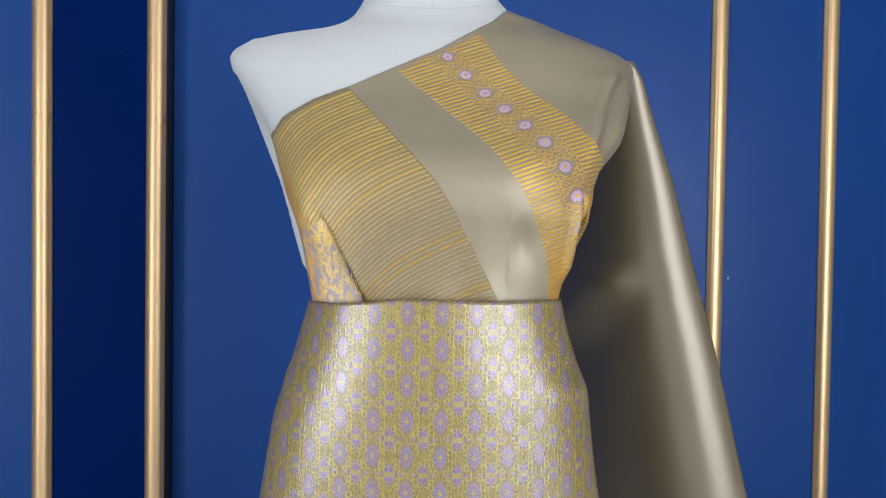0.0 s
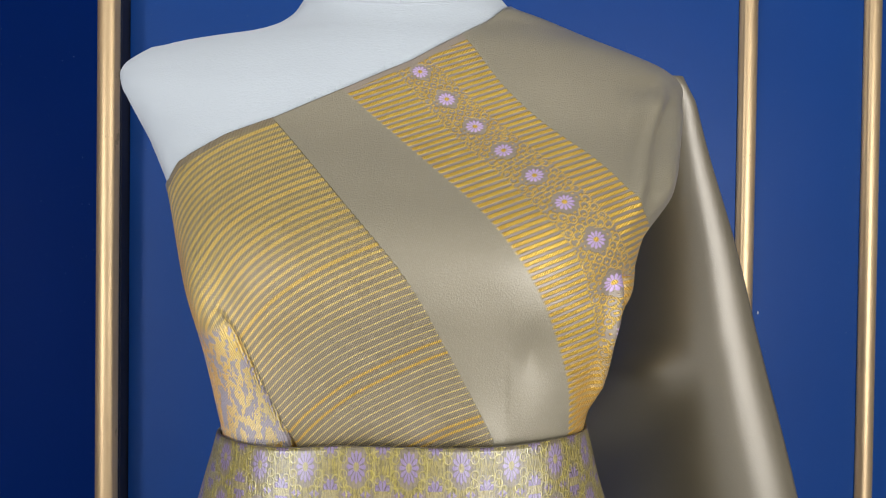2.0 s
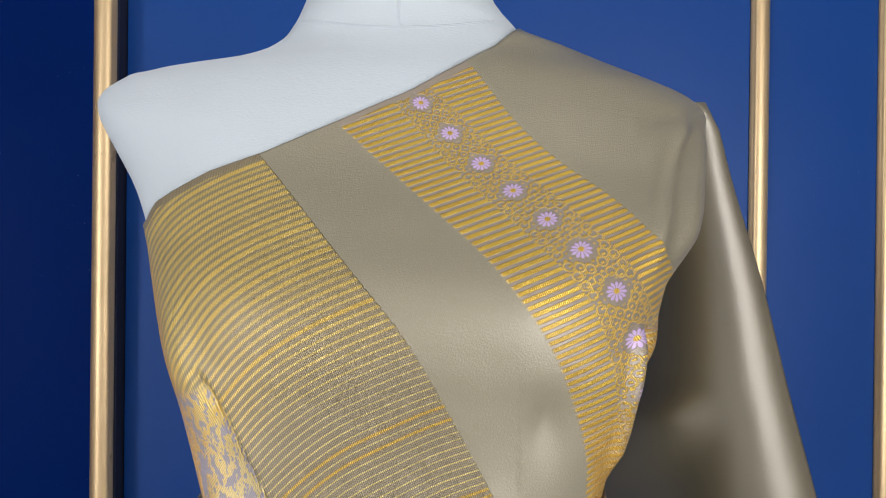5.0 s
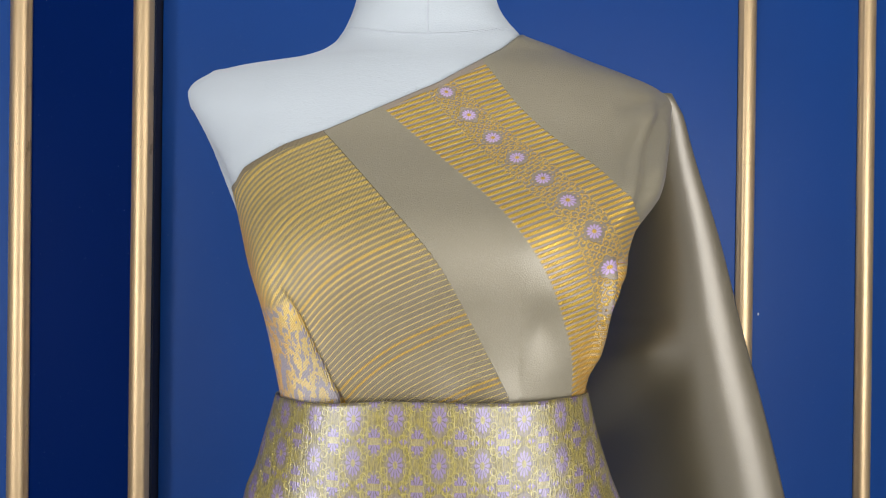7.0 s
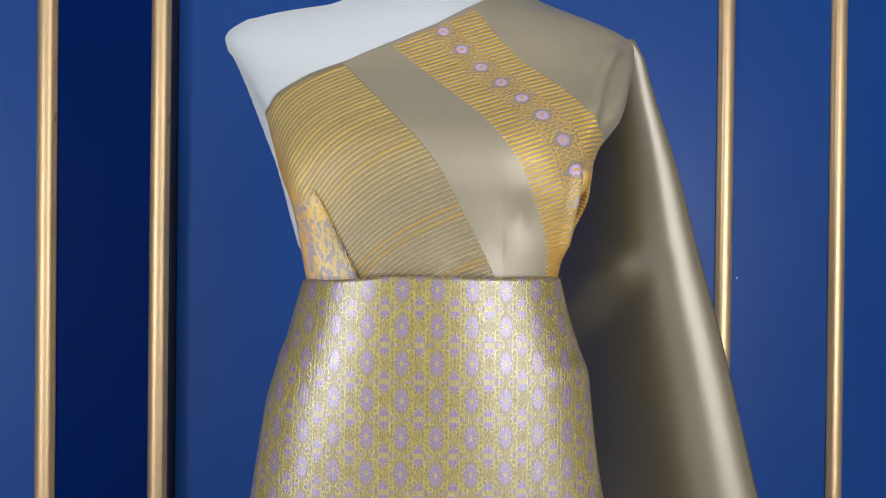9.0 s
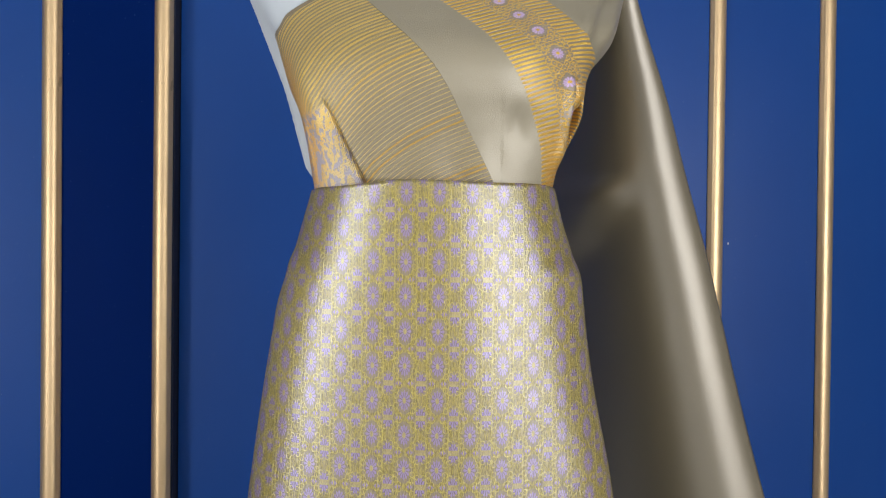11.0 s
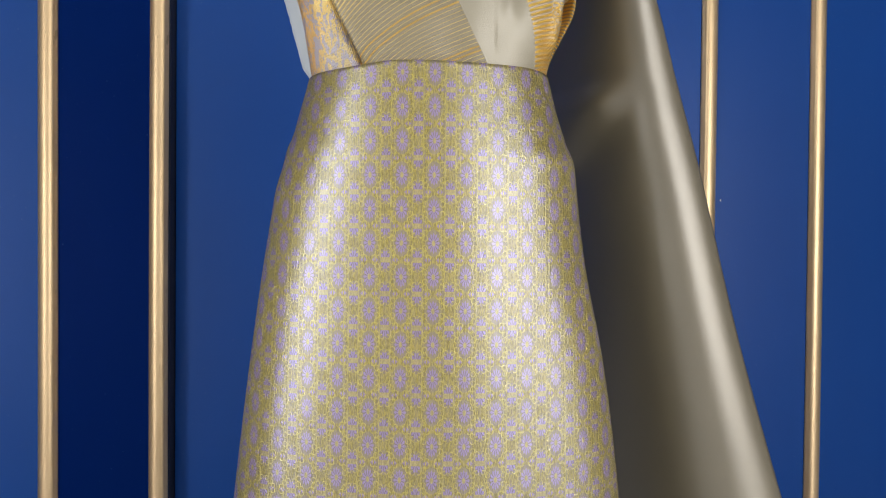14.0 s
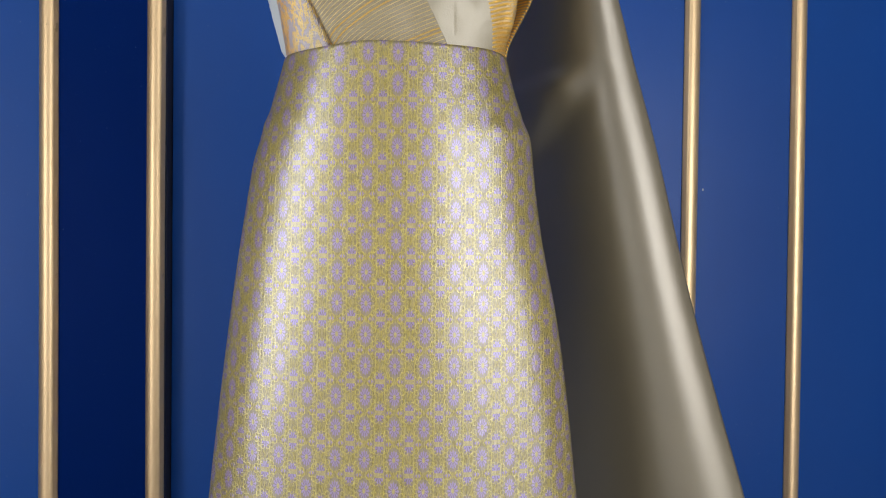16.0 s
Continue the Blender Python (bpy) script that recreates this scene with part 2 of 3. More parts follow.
def brass_material():
    n = Nodes("brushed_gold_moulding")
    brushed = n.noise(26, 4, 0.6, n.stretch(n.coords(), 6.0, 6.0, 0.35))
    colour = n.mix(brushed, (0.82, 0.56, 0.28), (0.97, 0.72, 0.41))
    worn = n.below(n.noise(9, 5, 0.7, n.stretch(n.coords(), 3.0, 3.0, 1.0)), 0.33, 0.05)
    colour = n.mix(n.mul(worn, 0.5), colour, (0.36, 0.22, 0.10))
    return n.set(Base_Color=colour, Metallic=0.75, Roughness=n.math("MULTIPLY_ADD", brushed, 0.2, 0.32), Normal=n.bump(brushed, 0.0006, 0.3))


def plain_material(name, a, b, rough, scale=3.0):
    n = Nodes(name)
    return n.set(Base_Color=n.mix(n.noise(scale, 4), a, b), Roughness=rough, Normal=n.bump(n.noise(scale * 40, 3), 0.001, 0.2))


SASH, SILK, SKIRT, JERSEY = sash_material(), plain_silk_material(), skirt_material(), jersey_material()
NAVY, BRASS = wall_paint_material("navy_paint", (0.005, 0.057, 0.262), (0.008, 0.070, 0.302), 0.27), brass_material()
# navy paint again, with the shade between the left mouldings put into its colour
NAVY_SHADED = wall_paint_material("shaded_navy_paint", (0.0004, 0.012, 0.098), (0.0006, 0.016, 0.115), 0.02)
PLASTER = plain_material("grey_plaster", (0.10, 0.10, 0.105), (0.13, 0.13, 0.13), 0.8)
CEILING = plain_material("white_ceiling_paint", (0.54, 0.54, 0.52), (0.60, 0.60, 0.58), 0.85)
FLOOR = plain_material("pale_floor_tile", (0.54, 0.54, 0.53), (0.62, 0.61, 0.60), 0.34, 6.0)
FRAME = plain_material("white_window_frame", (0.70, 0.70, 0.69), (0.76, 0.76, 0.75), 0.5)
# near black: the shade beside the mouldings is put into this colour
SHADE_BACKING = plain_material("shade_dark_backing", (0.010, 0.014, 0.035), (0.016, 0.020, 0.045), 0.8)

# ---- mesh helpers ----


def mesh_from(name, verts, faces, material, smooth=True, values=None):
    me = bpy.data.meshes.new(name)
    me.from_pydata([tuple(v) for v in verts], [], faces)
    me.materials.append(material)
    if smooth:
        me.polygons.foreach_set("use_smooth", [True] * len(me.polygons))
    for key, data in (values or {}).items():
        layer = me.attributes.new(key, "FLOAT", "POINT")
        layer.data.foreach_set("value", np.asarray(data, dtype=np.float32))
    me.update()
    return me


def grid_faces(rows, cols, wrap=False):
    out = []
    for j in range(rows - 1):
        for i in range(cols if wrap else cols - 1):
            k = (i + 1) % cols
            out.append((j * cols + i, j * cols + k, (j + 1) * cols + k, (j + 1) * cols + i))
    return out


def box(name, x0, x1, y0, y1, z0, z1, material, bevel=0.002):
    bm = bmesh.new()
    bmesh.ops.create_cube(bm, size=1.0, matrix=Matrix.Translation(((x0 + x1) / 2, (y0 + y1) / 2, (z0 + z1) / 2)) @ Matrix.Diagonal((x1 - x0, y1 - y0, z1 - z0, 1)))
    if bevel:
        bmesh.ops.bevel(bm, geom=list(bm.edges), offset=bevel, segments=2, affect="EDGES", profile=0.6)
    me = bpy.data.meshes.new(name)
    bm.to_mesh(me), bm.free()
    me.materials.append(material)
    return new(name, me)


def curve_at(z, keys):
    """Smooth cubic through a few (z, value) keys."""
    ks = np.array(keys, dtype=float)
    zs, vs = ks[:, 0], ks[:, 1]
    slope = np.gradient(vs, zs)
    z = np.clip(np.asarray(z, dtype=float), zs[0], zs[-1])
    i = np.clip(np.searchsorted(zs, z) - 1, 0, len(zs) - 2)
    h = zs[i + 1] - zs[i]
    s = (z - zs[i]) / h
    return ((2 * s**3 - 3 * s**2 + 1) * vs[i] + (s**3 - 2 * s**2 + s) * h * slope[i] + (3 * s**2 - 2 * s**3) * vs[i + 1] + (s**3 - s**2) * h * slope[i + 1])


# ---- the wall and the room ----
WALL_TURN = 7.4
WALL_AT = pose(0, 0, 0, 0, 0, WALL_TURN)
WY = 1.857        # front of the boards, in the wall's own frame


def on_wall(ob):
    ob.matrix_world = WALL_AT @ ob.matrix_world
    return ob


CEIL = 2.7
wall = on_wall(box("wall_north", -2.60, 2.80, WY + 0.125, WY + 0.26, 0, CEIL, SHADE_BACKING, 0))
tagged(wall, "backing wall behind navy painted boards, near black for the shade in the gaps", "wall", kind="structure")
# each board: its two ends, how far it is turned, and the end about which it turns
BOARDS = [(-2.60, -0.744, -4.0, -0.744, NAVY), (-0.740, -0.465, 1.0, -0.740, NAVY_SHADED), (-0.452, 0.985, 2.0, 0.985, NAVY), (0.999, 1.345, 1.5, 1.345, NAVY), (1.349, 2.80, 0.0, 1.349, NAVY)]
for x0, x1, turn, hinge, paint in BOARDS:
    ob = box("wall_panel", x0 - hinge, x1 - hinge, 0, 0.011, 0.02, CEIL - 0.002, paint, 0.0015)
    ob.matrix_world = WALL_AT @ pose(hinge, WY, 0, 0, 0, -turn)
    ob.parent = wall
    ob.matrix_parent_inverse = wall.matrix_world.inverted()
# added dark strip that stands for the shade right of the second moulding
shade_board = on_wall(box("shade_strip", -0.469, -0.454, WY + 0.004, WY + 0.125, 0.02, CEIL - 0.002, SHADE_BACKING, 0.001))
shade_board.parent = wall
shade_board.matrix_parent_inverse = wall.matrix_world.inverted()


def moulding(x, width):
    """A rounded gilt strip with a flat back and a small step at each edge."""
    half, deep = width / 2, 0.020
    prof = [(-half, 0.0), (-half, -0.006)]
    prof += [(-(half - 0.004) * math.cos(a), -0.006 - (deep - 0.006) * math.sin(a) ** 0.8) for a in np.linspace(0.12, math.pi - 0.12, 13)]
    prof += [(half, -0.006), (half, 0.0)]
    heights = np.linspace(0.0, CEIL, 55)
    verts = [(px + 0.0006 * math.sin(3.1 * z + x * 9), py, z) for z in heights for px, py in prof]
    me = mesh_from("gold_moulding", verts, [tuple(reversed(f)) for f in grid_faces(len(heights), len(prof))], BRASS)
    ob = new("gold_moulding", me)
    ob.matrix_world = WALL_AT @ Matrix.Translation((x, WY - 0.0005, 0))
    return tagged(ob, "narrow brushed gold moulding strip on the navy wall", "moulding", "gold mouldings on the wall", "structure")


for x in (-0.747, -0.480, 1.008, 1.342):
    moulding(x, 0.046)

bm = bmesh.new()
bmesh.ops.create_icosphere(bm, subdivisions=2, radius=0.0030, matrix=Matrix.Diagonal((0.7, 0.4, 1.25, 1)))
chip_mesh = bpy.data.meshes.new("paint_chip")
bm.to_mesh(chip_mesh), bm.free()
chip_mesh.materials.append(FRAME)
chip = new("paint_chip", chip_mesh)
chip.matrix_world = WALL_AT @ Matrix.Translation((1.054, WY + 0.0068, 1.085))
chip.parent = wall
chip.matrix_parent_inverse = wall.matrix_world.inverted()

RX0, RX1, RY0, RY1 = -2.5, 2.5, -3.2, 2.45
floor = tagged(box("floor", RX0 - 0.2, RX1 + 0.2, RY0 - 0.2, RY1, -0.1, 0, FLOOR, 0), "pale polished tile floor of the showroom", "floor", kind="structure")
ceiling = tagged(box("ceiling", RX0 - 0.2, RX1 + 0.2, RY0 - 0.2, RY1, CEIL, CEIL + 0.1, CEILING, 0), "plain white painted ceiling", "ceiling", kind="structure")


def holed_wall(name, along, lo, hi, at, thick, a, b):
    """A plaster wall with one tall window through it; along is the axis that it runs on."""
    wz0, wz1 = 0.08, 2.16

    def block(part_name, p, q, z0, z1, material, d0, d1):
        return box(part_name, *((p, q, d0, d1) if along == "x" else (d0, d1, p, q)), z0, z1, material, 0)

    rim = block(name, lo, a, 0, CEIL, PLASTER, at, at + thick)
    tagged(rim, "plain grey plaster wall with a tall window", "wall", kind="structure")
    for p, q, z0, z1 in ((b, hi, 0, CEIL), (a, b, 0, wz0), (a, b, wz1, CEIL)):
        block("wall_section", p, q, z0, z1, PLASTER, at, at + thick).parent = rim
    win = tagged(new("window"), "tall white framed window letting in daylight", "window", kind="structure")
    d0 = at + thick * 0.5 + 0.01
    for p, q, z0, z1 in ((a, a + 0.05, wz0, wz1), (b - 0.05, b, wz0, wz1), (a + 0.05, b - 0.05, wz0, wz0 + 0.05), (a + 0.05, b - 0.05, wz1 - 0.05, wz1)):
        block("window_frame", p, q, z0, z1, FRAME, d0, d0 + 0.05).parent = win


holed_wall("wall_east", "y", RY0, RY1, RX1, 0.15, -2.93, -0.97)
holed_wall("wall_west", "y", RY0, RY1, RX0 - 0.15, 0.15, -2.83, -1.07)
holed_wall("wall_south", "x", RX0, RX1, RY0 - 0.15, 0.15, 1.36, 2.48)

# ---- the dress form ----
# upper edge of the wrapped silk
EDGE = [(-0.30, 1.262), (-0.20, 1.283), (-0.163, 1.300), (-0.156, 1.310), (-0.123, 1.328), (-0.090, 1.340), (-0.041, 1.363), (-0.003, 1.3815), (0.029, 1.4025), (0.050, 1.418), (0.070, 1.440), (0.12, 1.50), (0.40, 1.50)]
CX, CY = -0.008, 0.745
LEFT = [(0.70, -0.165), (0.95, -0.158), (1.06, -0.130), (1.13, -0.126), (1.187, -0.1315), (1.212, -0.1375), (1.235, -0.1500), (1.264, -0.1620), (1.30, -0.1755), (1.335, -0.1970),
        (1.358, -0.2150), (1.370, -0.2260), (1.380, -0.2325), (1.390, -0.2345), (1.399, -0.2285), (1.4060, -0.2150), (1.4105, -0.2030), (1.4175, -0.157), (1.4248, -0.126), (1.434, -0.106), (1.445, -0.096), (1.46, -0.088), (1.56, -0.086)]
RIGHT = [(0.70, 0.155), (0.95, 0.148), (1.06, 0.118), (1.13, 0.1135), (1.174, 0.1220), (1.204, 0.1320), (1.235, 0.1440), (1.264, 0.156), (1.30, 0.174), (1.335, 0.189),
         (1.36, 0.200), (1.374, 0.207), (1.386, 0.2105), (1.396, 0.203), (1.407, 0.176), (1.419, 0.140), (1.430, 0.107), (1.4385, 0.080), (1.45, 0.066), (1.56, 0.058)]
FRONT = [(0.70, 0.655), (1.00, 0.650), (1.13, 0.6490), (1.165, 0.6478), (1.20, 0.6410), (1.225, 0.634), (1.245, 0.632), (1.264, 0.636), (1.294, 0.655), (1.335, 0.685), (1.374, 0.704), (1.40, 0.718), (1.42, 0.732), (1.435, 0.740), (1.46, 0.742), (1.56, 0.742)]
BACK = [(0.70, 0.86), (1.00, 0.85), (1.13, 0.83), (1.24, 0.845), (1.335, 0.865), (1.40, 0.86), (1.42, 0.855), (1.435, 0.85), (1.46, 0.845), (1.56, 0.84)]
POWER = [(0.70, 2.2), (1.13, 2.3), (1.24, 2.4), (1.32, 2.2), (1.37, 2.2), (1.40, 1.8), (1.42, 1.6), (1.44, 1.9), (1.46, 2.0), (1.56, 2.0)]
MID = [(0.70, 0.75), (1.06, 0.715), (1.13, 0.707), (1.187, 0.686), (1.212, 0.684), (1.24, 0.712), (1.264, 0.728), (1.30, 0.737), (1.37, 0.781), (1.42, 0.793), (1.56, 0.792)]


def bust(x, z):
    """How far the chest stands out in front."""
    out = 0.0065 * np.exp(-((x - 0.078) / 0.045) ** 2 - ((z - 1.245) / 0.050) ** 2)
    out = out + 0.003 * np.exp(-((x + 0.095) / 0.050) ** 2 - ((z - 1.240) / 0.060) ** 2)
    return out + 0.004 * np.exp(-((x + 0.010) / 0.055) ** 2 - ((z - 1.238) / 0.060) ** 2)


def form_at(angle, z):
    """A place on the form's skin. angle 0 is the side of the draped shoulder, 90 degrees the front."""
    p = 2.0 / curve_at(z, POWER)
    c, s = np.cos(angle), np.sin(angle)
    mid_x = np.clip((z - 1.30) / 0.15, 0, 1) * -0.006 + CX
    x = mid_x + np.sign(c) * np.abs(c) ** p * np.where(c > 0, curve_at(z, RIGHT) - mid_x, mid_x - curve_at(z, LEFT))
    my = curve_at(z, MID)
    y = my - np.sign(s) * np.abs(s) ** p * np.where(s > 0, my - curve_at(z, FRONT), curve_at(z, BACK) - my)
    y = y - bust(x, z) * np.clip(s * 1.6, 0, 1)
    # the draped shoulder is carried a little further back
    y = y + 0.022 * np.clip((x - 0.09) / 0.11, 0, 1) ** 1.5 * np.clip((z - 1.27) / 0.10, 0, 1)
    return np.stack([x, y, z + 0 * x], -1)


def dress_form():
    zs = np.concatenate([np.linspace(0.70, 1.34, 60), np.linspace(1.345, 1.45, 60), np.linspace(1.455, 1.56, 14)])
    cols = 160
    ang = np.linspace(0, 2 * math.pi, cols, endpoint=False)
    grid = np.array([form_at(ang, np.full(cols, z)) for z in zs])
    # the form is a little slimmer where the silk is wrapped round it
    ex, ez = np.array(EDGE).T
    under = np.clip((np.interp(grid[..., 0], ex, ez) - grid[..., 2]) / 0.012, 0, 1) * (grid[..., 2] < 1.452)
    axis = np.stack([np.full(grid.shape[:2], CX), np.full(grid.shape[:2], 0.76), grid[..., 2] - 0.02], -1)
    inward = axis - grid
    inward /= np.linalg.norm(inward, axis=2, keepdims=True)
    grid = grid + inward * (0.011 * under)[..., None]
    # the bare side of the form shows past the edge of the wrap
    bare = np.exp(-((grid[..., 1] - 0.786) / 0.028) ** 2) * np.clip((1.382 - grid[..., 2]) / 0.02, 0, 1) * np.clip((grid[..., 2] - 1.135) / 0.02, 0, 1) * (grid[..., 0] < -0.06)
    flat = np.interp(grid[..., 2], [1.13, 1.148, 1.254, 1.372, 1.39], [-0.142, -0.1490, -0.1790, -0.2255, -0.2320])
    grid[..., 0] += np.minimum(flat - grid[..., 0], 0) * bare
    # the bunched jersey at the end of the bare shoulder
    for bx, bz, high, wide in ((-0.2050, 1.4095, 0.0042, 0.0050), (-0.2300, 1.3690, 0.0030, 0.0050), (-0.2100, 1.402, 0.0015, 0.007)):
        swell = high * np.exp(-((grid[..., 0] - bx) / wide) ** 2 - ((grid[..., 2] - bz) / (wide * 1.1)) ** 2)
        grid = grid - inward * swell[..., None]
    verts = list(grid.reshape(-1, 3))
    faces = grid_faces(len(zs), cols, True)
    seam = [min(abs(v[0] + 0.014) if v[2] > 1.432 and v[1] < 0.79 else 1.0, abs(v[2] - 1.431 - 0.25 * (v[0] + 0.014) ** 2 / 0.09) if abs(v[0]) < 0.12 else 1.0) for v in verts]
    # rounded neck cap and a stand under the form
    for k, (r, dz) in enumerate(((0.93, 0.006), (0.75, 0.011), (0.4, 0.014), (0.02, 0.015))):
        ring = [(-0.014 + (v[0] + 0.014) * r, 0.79 + (v[1] - 0.79) * r, 1.56 + dz) for v in grid[-1]]
        base = len(verts) - cols
        verts += ring
        faces += [(base + i, base + (i + 1) % cols, base + cols + (i + 1) % cols, base + cols + i) for i in range(cols)]
    prev = list(range(cols))
    for r, z in ((0.9, 0.68), (0.14, 0.67), (0.13, 0.05), (1.0, 0.04), (1.0, 0.0), (0.02, 0.0)):
        base = len(verts)
        verts += [(CX + (v[0] - CX) * r, CY + (v[1] - CY) * r, z) for v in grid[0]]
        faces += [(base + i, base + (i + 1) % cols, prev[(i + 1) % cols], prev[i]) for i in range(cols)]
        prev = list(range(base, base + cols))
    seam += [1.0] * (len(verts) - len(seam))
    ob = new("dress_form", mesh_from("dress_form", verts, faces, JERSEY, values={"seam": seam}))
    return tagged(ob, "white jersey covered dress form draped in silk", "dress form")


dress_form()

# ---- the silk sash ----
LINES = {
    "a": [(1.141, 0.051), (1.191, 0.026), (1.238, -0.001), (1.286, -0.044), (1.331, -0.086)],
    "b": [(1.141, 0.100), (1.166, 0.099), (1.203, 0.089), (1.239, 0.072), (1.275, 0.045), (1.314, 0.003), (1.352, -0.039)],
    "lo": [(1.141, 0.118), (1.180, 0.117), (1.224, 0.108), (1.256, 0.096), (1.290, 0.065), (1.324, 0.029), (1.367, -0.008)],
    "hi": [(1.141, 0.150), (1.200, 0.146), (1.251, 0.137), (1.275, 0.123), (1.306, 0.091), (1.340, 0.052), (1.377, 0.015)],
    "c": [(1.141, 0.200), (1.240, 0.170), (1.295, 0.138), (1.314, 0.117), (1.335, 0.088), (1.359, 0.063), (1.393, 0.039)],
}
BLOOM_Z = [1.236, 1.262, 1.284, 1.3002, 1.3167, 1.3333, 1.3528, 1.3726]


def line_x(name, z):
    ks = np.array(LINES[name])
    x = curve_at(z, LINES[name])
    tail = (ks[-1, 1] - ks[-2, 1]) / (ks[-1, 0] - ks[-2, 0])
    return x + np.maximum(z - ks[-1, 0], 0) * tail


def sash_values(x, y, z):
    xa, xb, lo, hi, xc = (line_x(k, z) for k in ("a", "b", "lo", "hi", "c"))
    u = np.where(x < xa, (x - xa) * 30, 0.0)
    for k, (p, q) in enumerate(((xa, xb), (xb, lo), (lo, hi), (hi, xc))):
        u = u + np.clip((x - p) / np.maximum(q - p, 0.004), 0, 1)
    u = u + np.maximum(x - xc, 0) * 30
    past, strong = lip_at(x, z)
    u = np.where((past > 0.001) & (strong > 0.05) & (z < 1.240), 1.5, u)
    u = np.where(y > 0.80, 6.0, u)
    d = np.maximum(xa - x, 0)
    pick = z - 0.38 * x + 0.9 * d**2 + 60 * d**4
    mid = (lo + hi) / 2
    zz = z - 0.36 * (x - mid)
    bloom = np.interp(zz, BLOOM_Z, np.arange(8.0)) + np.maximum(zz - 1.3726, 0) / 0.019 - np.maximum(1.236 - zz, 0) / 0.027
    return u, pick, bloom


CREASE = [(1.120, -0.063), (1.145, -0.071), (1.163, -0.079), (1.184, -0.090), (1.205, -0.101), (1.23, -0.118)]


LIP = [(1.150, 0.1165), (1.186, 0.1240), (1.200, 0.1255), (1.214, 0.1280), (1.228, 0.1300), (1.242, 0.1310), (1.262, 0.1300)]


def lip_at(x, z):
    """Distance past the crease under the arm, and how strong the crease is."""
    return x - curve_at(z, LIP), np.clip((1.246 - z) / 0.016, 0, 1) * np.clip((z - 1.150) / 0.02, 0, 1)


def sash_offset(x, y, z):
    """How far the wrapped cloth stands off the form: folds, tuck and puckers."""
    cx = curve_at(z, CREASE)
    fade = np.clip((1.222 - z) / 0.05, 0, 1)
    lift = np.clip((x - cx) / 0.0040 + 0.5, 0, 1) * np.exp(-np.maximum(x - cx, 0) / 0.035) * fade * 0.0095 * np.clip((z - 1.131) / 0.022, 0, 1)
    dip = -0.009 * np.exp(-((x - cx + 0.0025) / 0.0032) ** 2) * fade
    low = np.clip((1.24 - z) / 0.10, 0, 1)
    waves = 0.0012 * np.sin((x * 0.8 + z * 0.55) * 150 + 2.0 * np.sin(z * 40)) * low * (x < 0.06)
    dent = -0.0042 * np.exp(-((x - 0.075) / 0.011) ** 2 - ((z - 1.194) / 0.017) ** 2) + 0.0012 * np.exp(-((x - 0.075) / 0.014) ** 2 - ((z - 1.157) / 0.016) ** 2)
    ridge = 0.0045 * np.exp(-((x + 0.122 - 0.35 * (1.22 - z)) / 0.011) ** 2 - ((z - 1.222) / 0.030) ** 2)
    arm = np.clip((x - 0.140) / 0.03, 0, 1) * np.clip((1.395 - z) / 0.03, 0, 1) * np.clip((z - 1.24) / 0.04, 0, 1)
    reach = np.hypot(x - 0.214, z - 1.392)
    pleats = arm * 0.040 * reach * np.clip((0.15 - reach) / 0.06, 0, 1) * np.sin(np.arctan2(1.392 - z, 0.214 - x) * 12 + 0.6)
    line = 0.205 - 0.42 * (1.385 - z)
    gather = (0.0060 * np.exp(-((x - line) / 0.0080) ** 2) + 0.0040 * np.exp(-((x - line + 0.020) / 0.0060) ** 2)) * np.clip((1.388 - z) / 0.03, 0, 1) * np.clip((z - 1.265) / 0.03, 0, 1)
    past, strong = lip_at(x, z)
    front = np.clip((0.745 - y) / 0.02, 0, 1)
    lip = strong * front * (0.0050 * np.exp(-((past + 0.004) / 0.004) ** 2) - 0.0140 * np.exp(-((past - 0.004) / 0.0035) ** 2) + 0.0030 * np.exp(-((past - 0.014) / 0.006) ** 2))
    return 0.0012 + lift + dip + waves + dent + pleats + gather + lip + ridge


